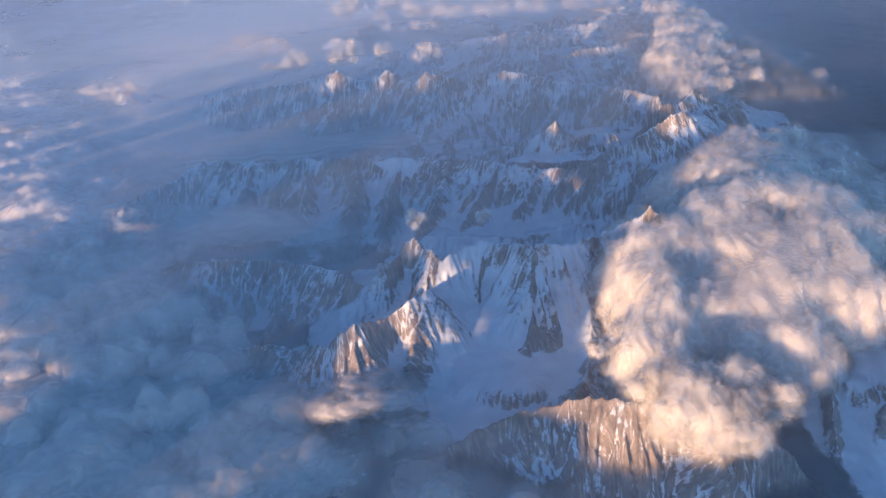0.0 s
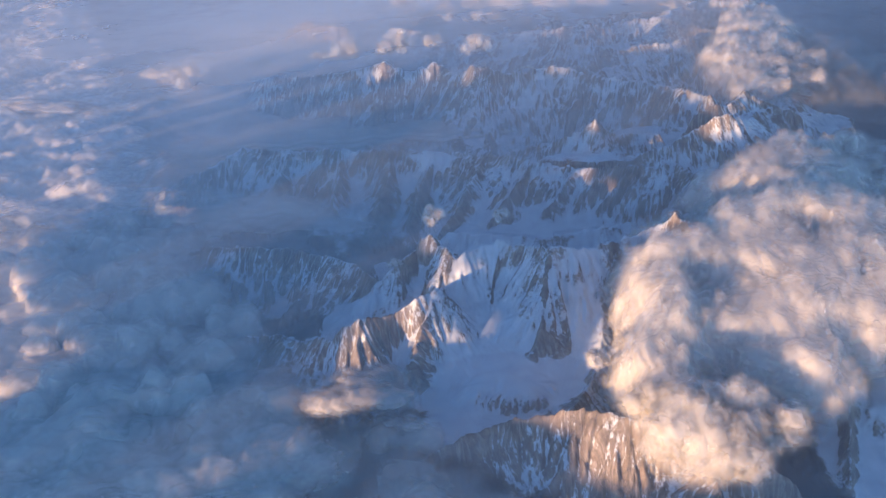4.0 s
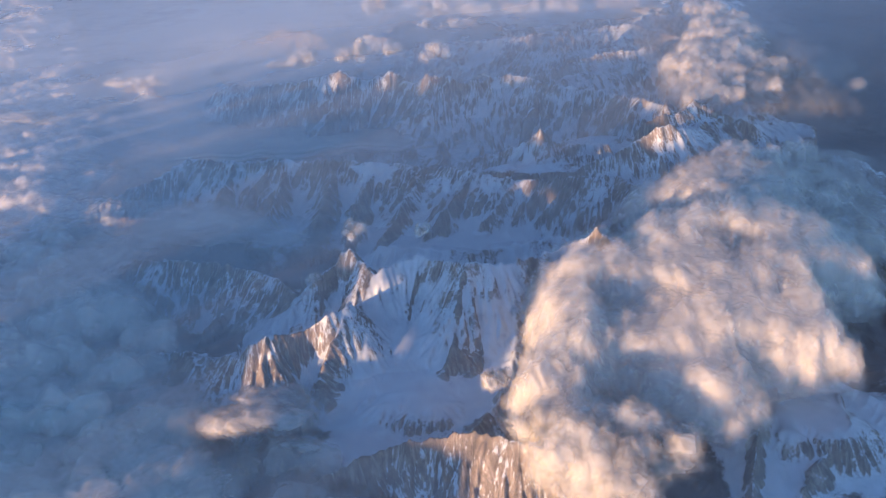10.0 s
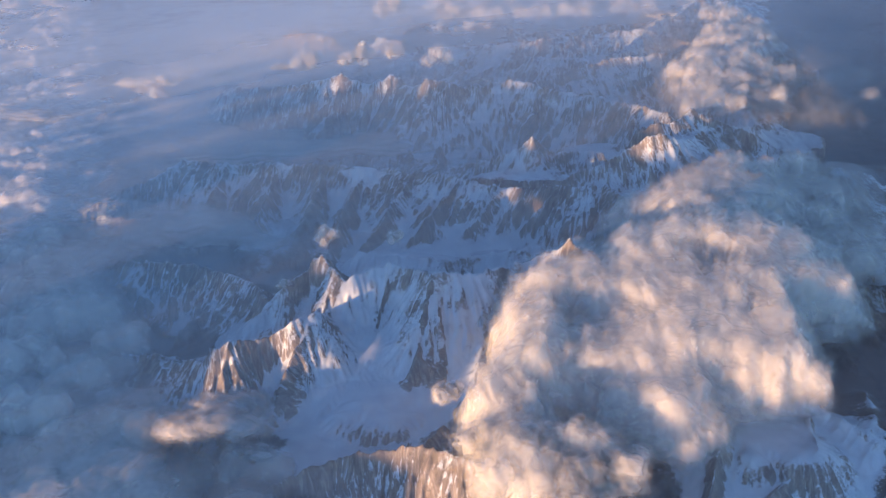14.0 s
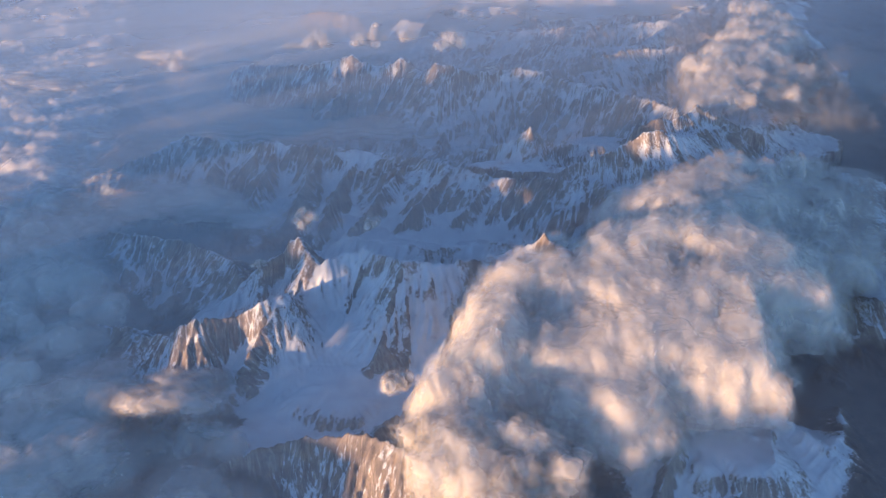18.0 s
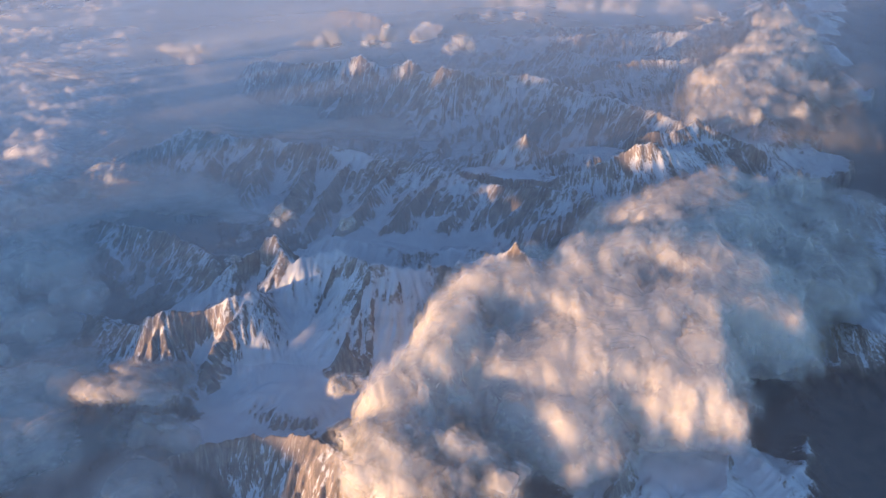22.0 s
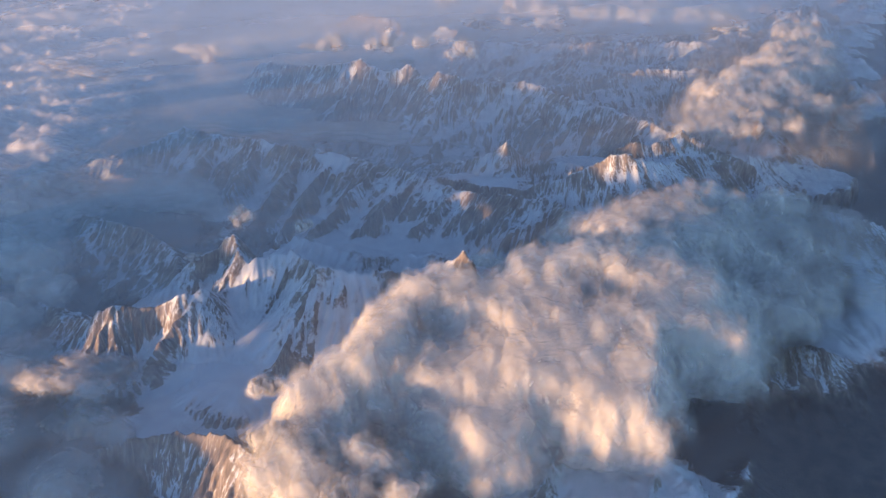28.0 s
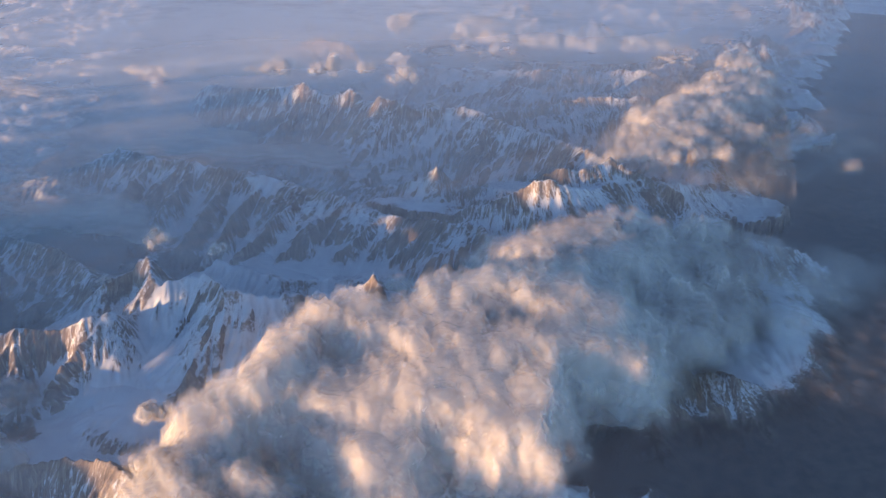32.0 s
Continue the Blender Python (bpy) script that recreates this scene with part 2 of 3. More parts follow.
# ---- the mountains: crest lines (x, y, height), foot height, slope run, label ----
RIDGES = [
    ("near_cap_ridge", [(-230, 762, 62), (-190, 752, 76), (-144, 737, 91), (-126, 739, 107), (-113, 745, 114), (-97, 757, 108), (-81, 768, 100), (-66, 779, 110), (-50, 790, 119), (-38, 799, 122), (-34, 826, 102), (-31, 850, 102), (-30, 864, 112)], 15, 1.35,
     "brown rocky mountain crest with snow gullies, lit by low sun"),
    ("glacier_headwall", [(-110, 855, 98), (-90, 859, 120), (-72, 875, 126), (-60, 887, 140), (-51, 889, 146), (-41, 880, 132), (-30, 868, 138), (-20, 866, 126), (2, 878, 132), (30, 888, 140), (62, 872, 140), (95, 843, 154),
                          (140, 856, 146), (180, 885, 146), (208, 898, 152), (231, 904, 160), (254, 906, 152), (300, 925, 138), (391, 950, 118), (480, 965, 100), (535, 985, 72)], 40, 0.98,
     "jagged snowy headwall with sunlit rock towers"),
    ("dome_buttress", [(95, 843, 153), (92, 822, 130), (88, 800, 108), (82, 776, 88), (74, 758, 66)], 45, 0.85, "dark rock buttress with a snow dome on top"),
    ("bowl_rim", [(138, 867, 142), (150, 800, 92), (146, 740, 70), (132, 700, 66), (110, 655, 72)], 45, 1.1, "broken rock rim beside a glacier bowl"),
    ("low_front_ridge", [(-60, 600, 28), (1, 612, 60), (43, 626, 72), (83, 624, 86), (119, 614, 99), (160, 601, 106), (214, 590, 104), (265, 580, 88), (300, 572, 60)], 2, 0.95,
     "snow-streaked rocky front ridge catching warm light"),
    ("right_snow_ridge", [(392, 762, 76), (440, 776, 62), (486, 781, 51), (530, 748, 44), (556, 800, 30), (560, 840, 24)], 0, 2.3, "smooth snowfield with a rocky rim"),
    ("long_middle_ridge", [(-610, 1240, 45), (-483, 1262, 88), (-425, 1283, 119), (-330, 1262, 120), (-233, 1248, 129), (-100, 1225, 133), (47, 1190, 136), (110, 1165, 129),
                           (177, 1160, 131), (281, 1161, 136), (340, 1130, 118)], 25, 1.15, "long snow-striped mountain ridge in blue shade"),
    ("spire_ridge", [(40, 1320, 100), (110, 1300, 124), (150, 1290, 142), (171, 1287, 164), (200, 1302, 136), (280, 1335, 124)], 60, 1.2, "small sunlit rock spire above a glacier"),
    ("white_peak", [(215, 1215, 122), (280, 1208, 150), (320, 1212, 174), (349, 1215, 193), (374, 1223, 190), (410, 1262, 168), (430, 1330, 160), (485, 1400, 150), (575, 1581, 92)], 60, 1.25,
     "white snow peak with one brightly sunlit face"),
    ("back_towers", [(330, 1292, 168), (365, 1300, 184), (400, 1330, 178), (424, 1374, 187), (470, 1392, 160), (530, 1420, 130)], 80, 1.0, "rust-coloured rock towers behind the white peak"),
    ("twin_range", [(-650, 1760, 55), (-560, 1700, 108), (-497, 1657, 148), (-400, 1640, 150), (-309, 1610, 168), (-226, 1599, 190), (-180, 1605, 166), (-123, 1613, 188), (-85, 1590, 164),
                    (-47, 1571, 188), (20, 1590, 166), (113, 1611, 176), (200, 1590, 160), (300, 1560, 150), (400, 1520, 138)], 30, 1.1,
     "snowy mountain range with warm light on its summits"),
    ("far_range", [(-330, 2330, 115), (-100, 2150, 122), (0, 2000, 138), (200, 1920, 144), (330, 1980, 140), (449, 2263, 176), (560, 2250, 150), (700, 2200, 110)], 40, 1.8,
     "distant blue snowy range under cloud"),
    ("basin_range", [(60, 1700, 118), (150, 1745, 140), (240, 1790, 156), (330, 1870, 160), (420, 1905, 158)], 60, 1.4, "blue shaded snow range below the far summits"),
    ("high_back_range", [(-180, 2060, 112), (-40, 2090, 140), (110, 2075, 152), (260, 2120, 162), (400, 2140, 166), (520, 2080, 140)], 60, 1.5, "far snowy range fading in haze"),
    ("saddle_range", [(250, 1750, 138), (340, 1780, 150), (430, 1800, 152), (520, 1700, 140), (560, 1640, 110)], 50, 1.5, "hazy snow ridge below the far range"),
    ("island_peak", [(-900, 1860, 56), (-821, 1840, 98), (-777, 1838, 112), (-749, 1815, 116), (-690, 1810, 62)], 20, 1.0, "lone summit rising out of the cloud sea"),
    ("far_island_peak", [(-720, 2360, 80), (-600, 2359, 134), (-480, 2330, 126), (-410, 2300, 70)], 20, 1.0, "dim far summit above the cloud sea"),
    ("shadow_ridge", [(-470, 1000, 40), (-385, 985, 76), (-334, 960, 90), (-260, 950, 90), (-199, 930, 94), (-150, 900, 96), (-110, 855, 98)], 15, 1.2, "dark ribbed ridge in deep blue shade"),
    ("right_back_ridge", [(470, 1230, 105), (515, 1255, 108), (590, 1300, 104), (652, 1342, 100), (725, 1410, 62)], 10, 1.8, "snow-covered ridge under thin cloud"),
    ("cap_spur", [(-38, 799, 121), (-42, 776, 107), (-49, 750, 89), (-57, 724, 69), (-62, 702, 54)], 20, 1.0, "brown rock spur with dark gullies beside a snow bowl"),
    ("shoulder_spur", [(-113, 745, 113), (-112, 720, 94), (-104, 694, 72), (-96, 668, 50)], 20, 0.95, "sunlit brown shoulder falling to the mist"),
    ("west_outcrop", [(-300, 790, 52), (-250, 772, 66), (-215, 760, 80), (-190, 738, 66), (-170, 700, 44), (-150, 672, 30)], 8, 1.2, "low snowy outcrop with small rock steps"),
    ("front_rib", [(160, 601, 105), (150, 588, 88), (143, 576, 72), (136, 562, 54), (128, 546, 34)], 0, 0.75, "sunlit snow rib on the front ridge"),
    ("front_rib_east", [(214, 590, 103), (214, 566, 94), (232, 550, 72), (254, 532, 42)], 0, 0.75, "striped snow rib at the end of the front ridge"),
    ("glacier_step", [(-40, 1010, 92), (20, 985, 100), (80, 975, 104), (150, 985, 108), (200, 1000, 112)], 50, 1.3, "low broken ice step on the glacier behind the headwall"),
    ("cloud_crag", [(224, 899, 152), (234, 902, 163), (240, 904, 174), (247, 901, 164), (260, 895, 154)], 115, 1.05, "rocky crag sticking out of the cloud"),
    ("right_slope", [(430, 1090, 92), (480, 1050, 88), (535, 985, 74), (632, 1024, 60), (700, 1060, 28)], 0, 1.7, "snowy slope with scattered dark outcrops"),
] + [("middle_spur", line, 30, 0.8, "snow-striped spur of the long middle ridge") for line in (
    [(-337, 1262, 121), (-338, 1199, 92), (-355, 1150, 56)], [(-239, 1252, 128), (-237, 1176, 98), (-247, 1123, 58)], [(-159, 1240, 131), (-158, 1165, 104), (-174, 1108, 60)],
    [(-85, 1225, 133), (-96, 1148, 102), (-112, 1079, 58)], [(1, 1200, 134), (-27, 1128, 104), (-62, 1074, 62)], [(68, 1180, 133), (38, 1120, 102), (6, 1081, 68)],
    [(138, 1162, 131), (111, 1124, 103), (83, 1100, 74)], [(215, 1160, 133), (189, 1134, 104), (167, 1120, 80)])
] + [("summit_spur", line, 60, 0.85, "ribbed spur below a warm-lit summit") for line in (
    [(-220, 1602, 186), (-235, 1570, 130), (-250, 1530, 88)], [(-125, 1612, 184), (-148, 1565, 130), (-164, 1520, 85)], [(-48, 1571, 185), (-66, 1545, 128), (-87, 1510, 80)],
    [(-48, 1571, 185), (-14, 1560, 130), (14, 1530, 84)], [(49, 1598, 166), (45, 1560, 125), (39, 1520, 85)], [(111, 1605, 174), (147, 1572, 125), (181, 1535, 95)], [(-346, 1625, 158), (-358, 1590, 118), (-371, 1560, 78)])
] + [("snowfield_rim", line, 0, 0.8, "broken rock rim of a smooth snowfield") for line in (
    [(392, 762, 78), (387, 700, 66), (379, 652, 50), (372, 612, 30)], [(480, 776, 56), (479, 712, 54), (434, 662, 40), (415, 630, 26)])
]
# flat-lying snow and glacier floors: x, y, height, half-widths
FLOORS = [(45, 735, 54, 80, 62), (55, 800, 72, 60, 45), (-10, 665, 38, 60, 40), (190, 1232, 119, 150, 42), (80, 1080, 60, 130, 45), (420, 1120, 78, 150, 130), (600, 1220, 48, 150, 200),
          (440, 720, 50, 70, 50), (300, 1420, 96, 120, 60)]


LEANS = {6: 0.6, 10: 0.1, 17: 0.2, 0: 0.12, 19: 0.5, 20: -0.2}
SPURS = {0: 0.06, 1: 0.07, 2: 0.16, 3: 0.15, 4: 0.16, 5: -0.02, 6: 0.34, 7: 0.25, 8: 0.16, 9: 0.25, 10: 0.34, 19: 0.06, 20: 0.06, 21: 0.25, 22: 0.12, 23: 0.12, 24: 0.1}
RIBS = {0: 0.022, 1: 0.02, 2: 0.06, 3: 0.05, 4: 0.07, 5: 0.02, 8: 0.05, 19: 0.03, 20: 0.02, 22: 0.07, 23: 0.07, 24: 0.03}
BARE = {0: 0.14, 1: 0.42, 2: -0.8, 3: 0.1, 4: -0.2, 5: 0.4, 6: 0.0, 7: -0.1, 8: 0.02, 9: -0.25, 10: 0.08, 16: -0.2, 17: -0.36, 18: -0.3, 19: -0.05, 20: -0.02, 21: 0.2, 22: -0.1, 23: -0.08, 24: 0.3, 25: 0.15, 26: -0.3}
BARE.update({k: 0.02 for k in range(27, 35)})
SPURS.update({k: 0.14 for k in range(27, 44)})
BARE.update({42: -0.05, 43: 0.2})


def along(poly, x, y):
    """For all places: the distance to a crest line, the length along it and its height there."""
    best, arc, height = np.full(x.shape, 1e9), np.zeros(x.shape), np.zeros(x.shape)
    run = 0.0
    for (ax, ay, az), (bx, by, bz) in zip(poly[:-1], poly[1:]):
        dx, dy = bx - ax, by - ay
        n = math.hypot(dx, dy)
        t = np.clip(((x - ax) * dx + (y - ay) * dy) / (n * n), 0, 1)
        ex, ey = x - ax - t * dx, y - ay - t * dy
        d = np.hypot(ex, ey)
        over = ((x - ax) * dx + (y - ay) * dy) / n - t * n
        near = d < best
        best, arc, height = np.where(near, d, best), np.where(near, run + t * n + 0.8 * over, arc), np.where(near, az + (bz - az) * t, height)
        run += n
    return best, arc, height


def relief(x, y):
    """Height, owner ridge and snow at all places."""
    wx, wy = fbm(x / 90, y / 90, 3, 11) * 16, fbm(x / 90, y / 90, 3, 21) * 16
    z = 8 + 14 * fbm(x / 160, y / 160, 4, 31)
    for fx, fy, fz, rx, ry in FLOORS:
        r = np.hypot((x + wx * 0.8 - fx) / rx, (y + wy * 0.8 - fy) / ry)
        z = np.maximum(z, 8 + (fz - 8) * (1 - smooth(0.6, 1.5, r)) + (r < 1.5) * fbm(x / 60, y / 60, 3, 33) * 4)
    # ranges beyond the crests placed to fit the camera's view, invented from noise
    beyond = smooth(1640, 2150, y + 0.10 * np.abs(x)) * smooth(-700, -150, x) + smooth(3300, 4200, y)
    beyond = np.clip(beyond * smooth(600, 330, x - 0.12 * y), 0, 1)
    z = z + beyond * (150 * np.clip(ridged(x / 420 + wx * 0.004, y / 420 + wy * 0.004, 5, 41), 0, 1) ** 2.2)
    owner = np.full(x.shape, -1)
    side_way, down_way = x.copy(), y.copy()
    floor_z = z.copy()
    for k, (_, poly, foot, run, _) in enumerate(RIDGES):
        x0, x1 = min(p[0] for p in poly) - 420, max(p[0] for p in poly) + 420
        y0, y1 = min(p[1] for p in poly) - 420, max(p[1] for p in poly) + 420
        pick = (x > x0) & (x < x1) & (y > y0) & (y < y1)
        px, py = x[pick], y[pick]
        d, s, h = along(poly, px + wx[pick] * 0.45, py + wy[pick] * 0.45)
        h = h + 9 * (ridged(s / 24, s * 0 + k, 3, 51) - 0.72)
        tall = np.maximum(h - foot, 1)
        lean = s + d * LEANS.get(k, 0.35 if k % 2 else -0.35)
        side = fbm(lean / 85, d / 300, 2, 60 + k)
        u = d / (tall * run * (1 + 0.75 * side))
        form = np.clip(1 - u, 0, 1) ** 1.3
        # spurs that run down from the crest
        bend = fbm(px / 75, py / 75, 4, 71) * 30
        big = ridged((lean + bend) / 56, d / 140, 2, 80 + k) - 0.70
        rib = (ridged((lean + 0.6 * bend) / 15, d / 45, 2, 83 + k) - 0.70) * (0.55 + 1.1 * np.clip(0.5 + fbm(px / 55, py / 55, 2, 87), 0, 1))
        body = np.clip(u * 3.0, 0, 1) * np.clip((1.15 - u) * 2.0, 0, 1)
        mine = foot + tall * form + body * tall * (SPURS.get(k, 0.42) * big + RIBS.get(k, 0.08) * rib)
        mine = np.where(u < 1.2, mine, -50)
        old = z[pick]
        gap = np.clip(0.5 + 0.5 * (mine - old) / 6.0, 0, 1)
        z[pick] = old * (1 - gap) + mine * gap + 3.0 * gap * (1 - gap)
        owner[pick] = np.where(mine > old, k, owner[pick])
        side_way[pick] = np.where(mine > old, lean + 0.5 * bend + 300 * k, side_way[pick])
        down_way[pick] = np.where(mine > old, d, down_way[pick])
    rough = np.clip((z - floor_z) / 25, 0, 1) + beyond * 0.7
    z = z + rough * (7.0 * (ridged(x / 38, y / 38, 4, 91) - 0.7) + 2.2 * (ridged(x / 11, y / 11, 3, 95) - 0.7))
    return z, owner, rough, side_way, down_way


def rain(z, cell, rounds, drops, seed, steps=44):
    """Wear the land down: many drops run downhill at once, carry earth away and lay it down."""
    rng = np.random.RandomState(seed)
    ny, nx = z.shape
    flat = z.ravel().copy()
    laid = np.zeros(flat.size)
    for _ in range(rounds):
        x, y = rng.rand(drops) * (nx - 3) + 1, rng.rand(drops) * (ny - 3) + 1
        dx, dy = np.zeros(drops), np.zeros(drops)
        speed, water, load = np.ones(drops), np.ones(drops), np.zeros(drops)
        for step in range(steps):
            xi, yi = x.astype(np.int64), y.astype(np.int64)
            fx, fy = x - xi, y - yi
            i = yi * nx + xi
            a, b, c, d = flat[i], flat[i + 1], flat[i + nx], flat[i + nx + 1]
            gx = (b - a) * (1 - fy) + (d - c) * fy
            gy_ = (c - a) * (1 - fx) + (d - b) * fx
            h = (a * (1 - fx) + b * fx) * (1 - fy) + (c * (1 - fx) + d * fx) * fy
            dx, dy = 0.25 * dx - 0.75 * gx, 0.25 * dy - 0.75 * gy_
            n = np.maximum(np.hypot(dx, dy), 1e-6)
            dx, dy = dx / n, dy / n
            x2, y2 = np.clip(x + dx, 1, nx - 2.01), np.clip(y + dy, 1, ny - 2.01)
            xj, yj = x2.astype(np.int64), y2.astype(np.int64)
            gx2_, gy2_ = x2 - xj, y2 - yj
            j = yj * nx + xj
            h2 = (flat[j] * (1 - gx2_) + flat[j + 1] * gx2_) * (1 - gy2_) + (flat[j + nx] * (1 - gx2_) + flat[j + nx + 1] * gx2_) * gy2_
            drop = h2 - h
            room = np.maximum(-drop, 0.02 * cell) * speed * water * 1.5
            give = np.where(drop > 0, np.minimum(drop, load), np.where(load > room, (load - room) * 0.25, -np.minimum((room - load) * 0.28, np.maximum(-drop, 0) * 0.5)))
            load = load - give
            where = np.concatenate((i, i + 1, i + nx, i + nx + 1))
            part = np.bincount(where, np.concatenate((give * (1 - fx) * (1 - fy), give * fx * (1 - fy), give * (1 - fx) * fy, give * fx * fy)), flat.size)
            part = np.clip(part, -0.22, 0.18)
            flat += part
            laid += np.maximum(part, 0)
            speed = np.sqrt(np.clip(speed * speed - drop * 0.6 / cell, 0.05, 9))
            water = water * 0.975
            x, y = x2, y2
    return flat.reshape(ny, nx), laid.reshape(ny, nx)


CELL = 2.2
ex, ey = np.arange(-800, 860, CELL), np.arange(480, 2120, CELL)
EX, EY = np.meshgrid(ex, ey)
EZ0 = relief(EX, EY)[0]
EZ, ELAID = rain(EZ0, CELL, 14, 30000, 5)
EDIFF = EZ - EZ0

ROWS_N, COLS_N = 1050, 1000
gy = 420 * (4750 / 420) ** (np.arange(ROWS_N) / (ROWS_N - 1.0))
gu = np.linspace(0, 1, COLS_N)
Y = np.repeat(gy[:, None], COLS_N, 1)
LEFT, RIGHT = -(0.90 * gy + 10), 0.35 * gy + 580
X = LEFT[:, None] + (RIGHT - LEFT)[:, None] * gu[None, :]
Z, OWN, ROUGH, SIDE, DOWN = relief(X, Y)


def from_grid(g):
    """The worn grid's values at the places of the ground's corners, nothing outside it."""
    fx, fy = np.clip((X - ex[0]) / CELL, 0, len(ex) - 1.01), np.clip((Y - ey[0]) / CELL, 0, len(ey) - 1.01)
    i, j = fx.astype(int), fy.astype(int)
    fx, fy = fx - i, fy - j
    v = (g[j, i] * (1 - fx) + g[j, i + 1] * fx) * (1 - fy) + (g[j + 1, i] * (1 - fx) + g[j + 1, i + 1] * fx) * fy
    edge = smooth(0, 60, X - ex[0]) * smooth(0, 60, ex[-1] - X) * smooth(0, 40, Y - ey[0]) * smooth(0, 90, ey[-1] - Y)
    return v * edge


WORN, LAID = from_grid(EDIFF), from_grid(ELAID)
Z = Z + WORN
ddx = np.gradient(Z, axis=1) / np.gradient(X, axis=1)
ddy = np.gradient(Z, axis=0) / np.gradient(Y, axis=0)
STEEP = np.hypot(ddx, ddy)


def soften(a):
    b = a.copy()
    b[1:-1, 1:-1] = (a[1:-1, 1:-1] * 2 + a[:-2, 1:-1] + a[2:, 1:-1] + a[1:-1, :-2] + a[1:-1, 2:]) / 6
    return b


ZS = Z
for _ in range(6):
    ZS = soften(ZS)
HOLLOW = np.clip((ZS - Z) / (0.0016 * Y), -1.5, 1.5)
SNOW = 1.16 - 0.56 * STEEP + 0.16 * HOLLOW + 0.05 * np.clip(LAID, 0, 3) + 0.8 * fbm(X / 90, Y / 90, 4, 101) + 0.3 * fbm(X / 26, Y / 26, 3, 107)
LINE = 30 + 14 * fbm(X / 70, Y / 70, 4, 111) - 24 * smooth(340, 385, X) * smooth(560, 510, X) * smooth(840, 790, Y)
LOW_SHADED = 1 - smooth(-8, 10, Z - LINE)
# right edge takes the dark tone at any height, as painted valley shade
LOW_SHADED = np.maximum(LOW_SHADED, smooth(-230, -60, X - RIGHT[:, None]))
for k, bias in BARE.items():
    SNOW = SNOW + bias * (OWN == k)
SNOW = 0.55 + (SNOW - 0.55) * 0.72
SNOW = np.clip(SNOW, -0.2, 1.2) * (1 - LOW_SHADED)
P = np.stack((X, Y, Z), -1).reshape(-1, 3)
QUADS = grid_quads(ROWS_N, COLS_N)
FLOATS = {"snow": SNOW.ravel(), "low": LOW_SHADED.ravel(), "side": SIDE.ravel(), "down": DOWN.ravel(), "rough": (np.clip(ROUGH, 0, 1) * (1 - LOW_SHADED) * np.where((OWN == 5) | (OWN == 24) | (OWN > 41), 0.12, np.where((OWN == 1) | (OWN == 3), 0.12, np.where(OWN == 2, 0.45, 1.0)))).ravel()}
GLACIERS = [((0, 1), "smooth snow-filled glacier bowl below a headwall"), ((3,), "winding white valley glacier behind a dark ridge"),
            ((4,), "broken glacier tongue at the foot of a ridge"), ((8,), "high snow basin between rock towers")]
for g, (floors, label) in enumerate(GLACIERS):
    for f in floors:
        fx, fy, fz, rx, ry = FLOORS[f]
        OWN = np.where((OWN < 0) & (np.hypot((X - fx) / rx, (Y - fy) / ry) < 1.25), 100 + g, OWN)
QOWN = OWN.ravel()[QUADS[:, 0]]
for g, (floors, label) in enumerate(GLACIERS):
    tagged(mesh_object("glacier", P, QUADS[QOWN == 100 + g], MOUNTAIN, None, FLOATS), label, "glacier", "glaciers")
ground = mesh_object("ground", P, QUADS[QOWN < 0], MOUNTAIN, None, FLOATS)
tagged(ground, "snowy glaciers and dark valley floors between the mountains", "ground", "", "structure")
for k, (name, poly, foot, run, label) in enumerate(RIDGES):
    mine = QUADS[QOWN == k]
    if len(mine):
        tagged(mesh_object("mountain", P, mine, MOUNTAIN, None, FLOATS), label, "mountain", "mountains of the range")

# plains outside the mountains, out to the horizon
gx2 = np.linspace(-5200, 5200, 105)
gy2 = np.linspace(-3000, 6500, 96)
X2, Y2 = np.meshgrid(gx2, gy2)
Z2 = -14 + 30 * fbm(X2 / 700, Y2 / 700, 3, 131) * smooth(700, 2500, np.abs(X2)) - 20
# mostly the same shade-darkened ground tone
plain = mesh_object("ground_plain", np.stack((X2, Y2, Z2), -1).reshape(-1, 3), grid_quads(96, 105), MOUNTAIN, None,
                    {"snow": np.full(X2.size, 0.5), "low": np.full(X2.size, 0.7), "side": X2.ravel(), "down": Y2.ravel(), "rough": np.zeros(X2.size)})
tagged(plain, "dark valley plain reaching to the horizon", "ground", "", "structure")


# ---- clouds ----
def soft_max(a, b, k):
    g = np.clip(0.5 + 0.5 * (a - b) / k, 0, 1)
    return b * (1 - g) + a * g + k * g * (1 - g) * 0.5


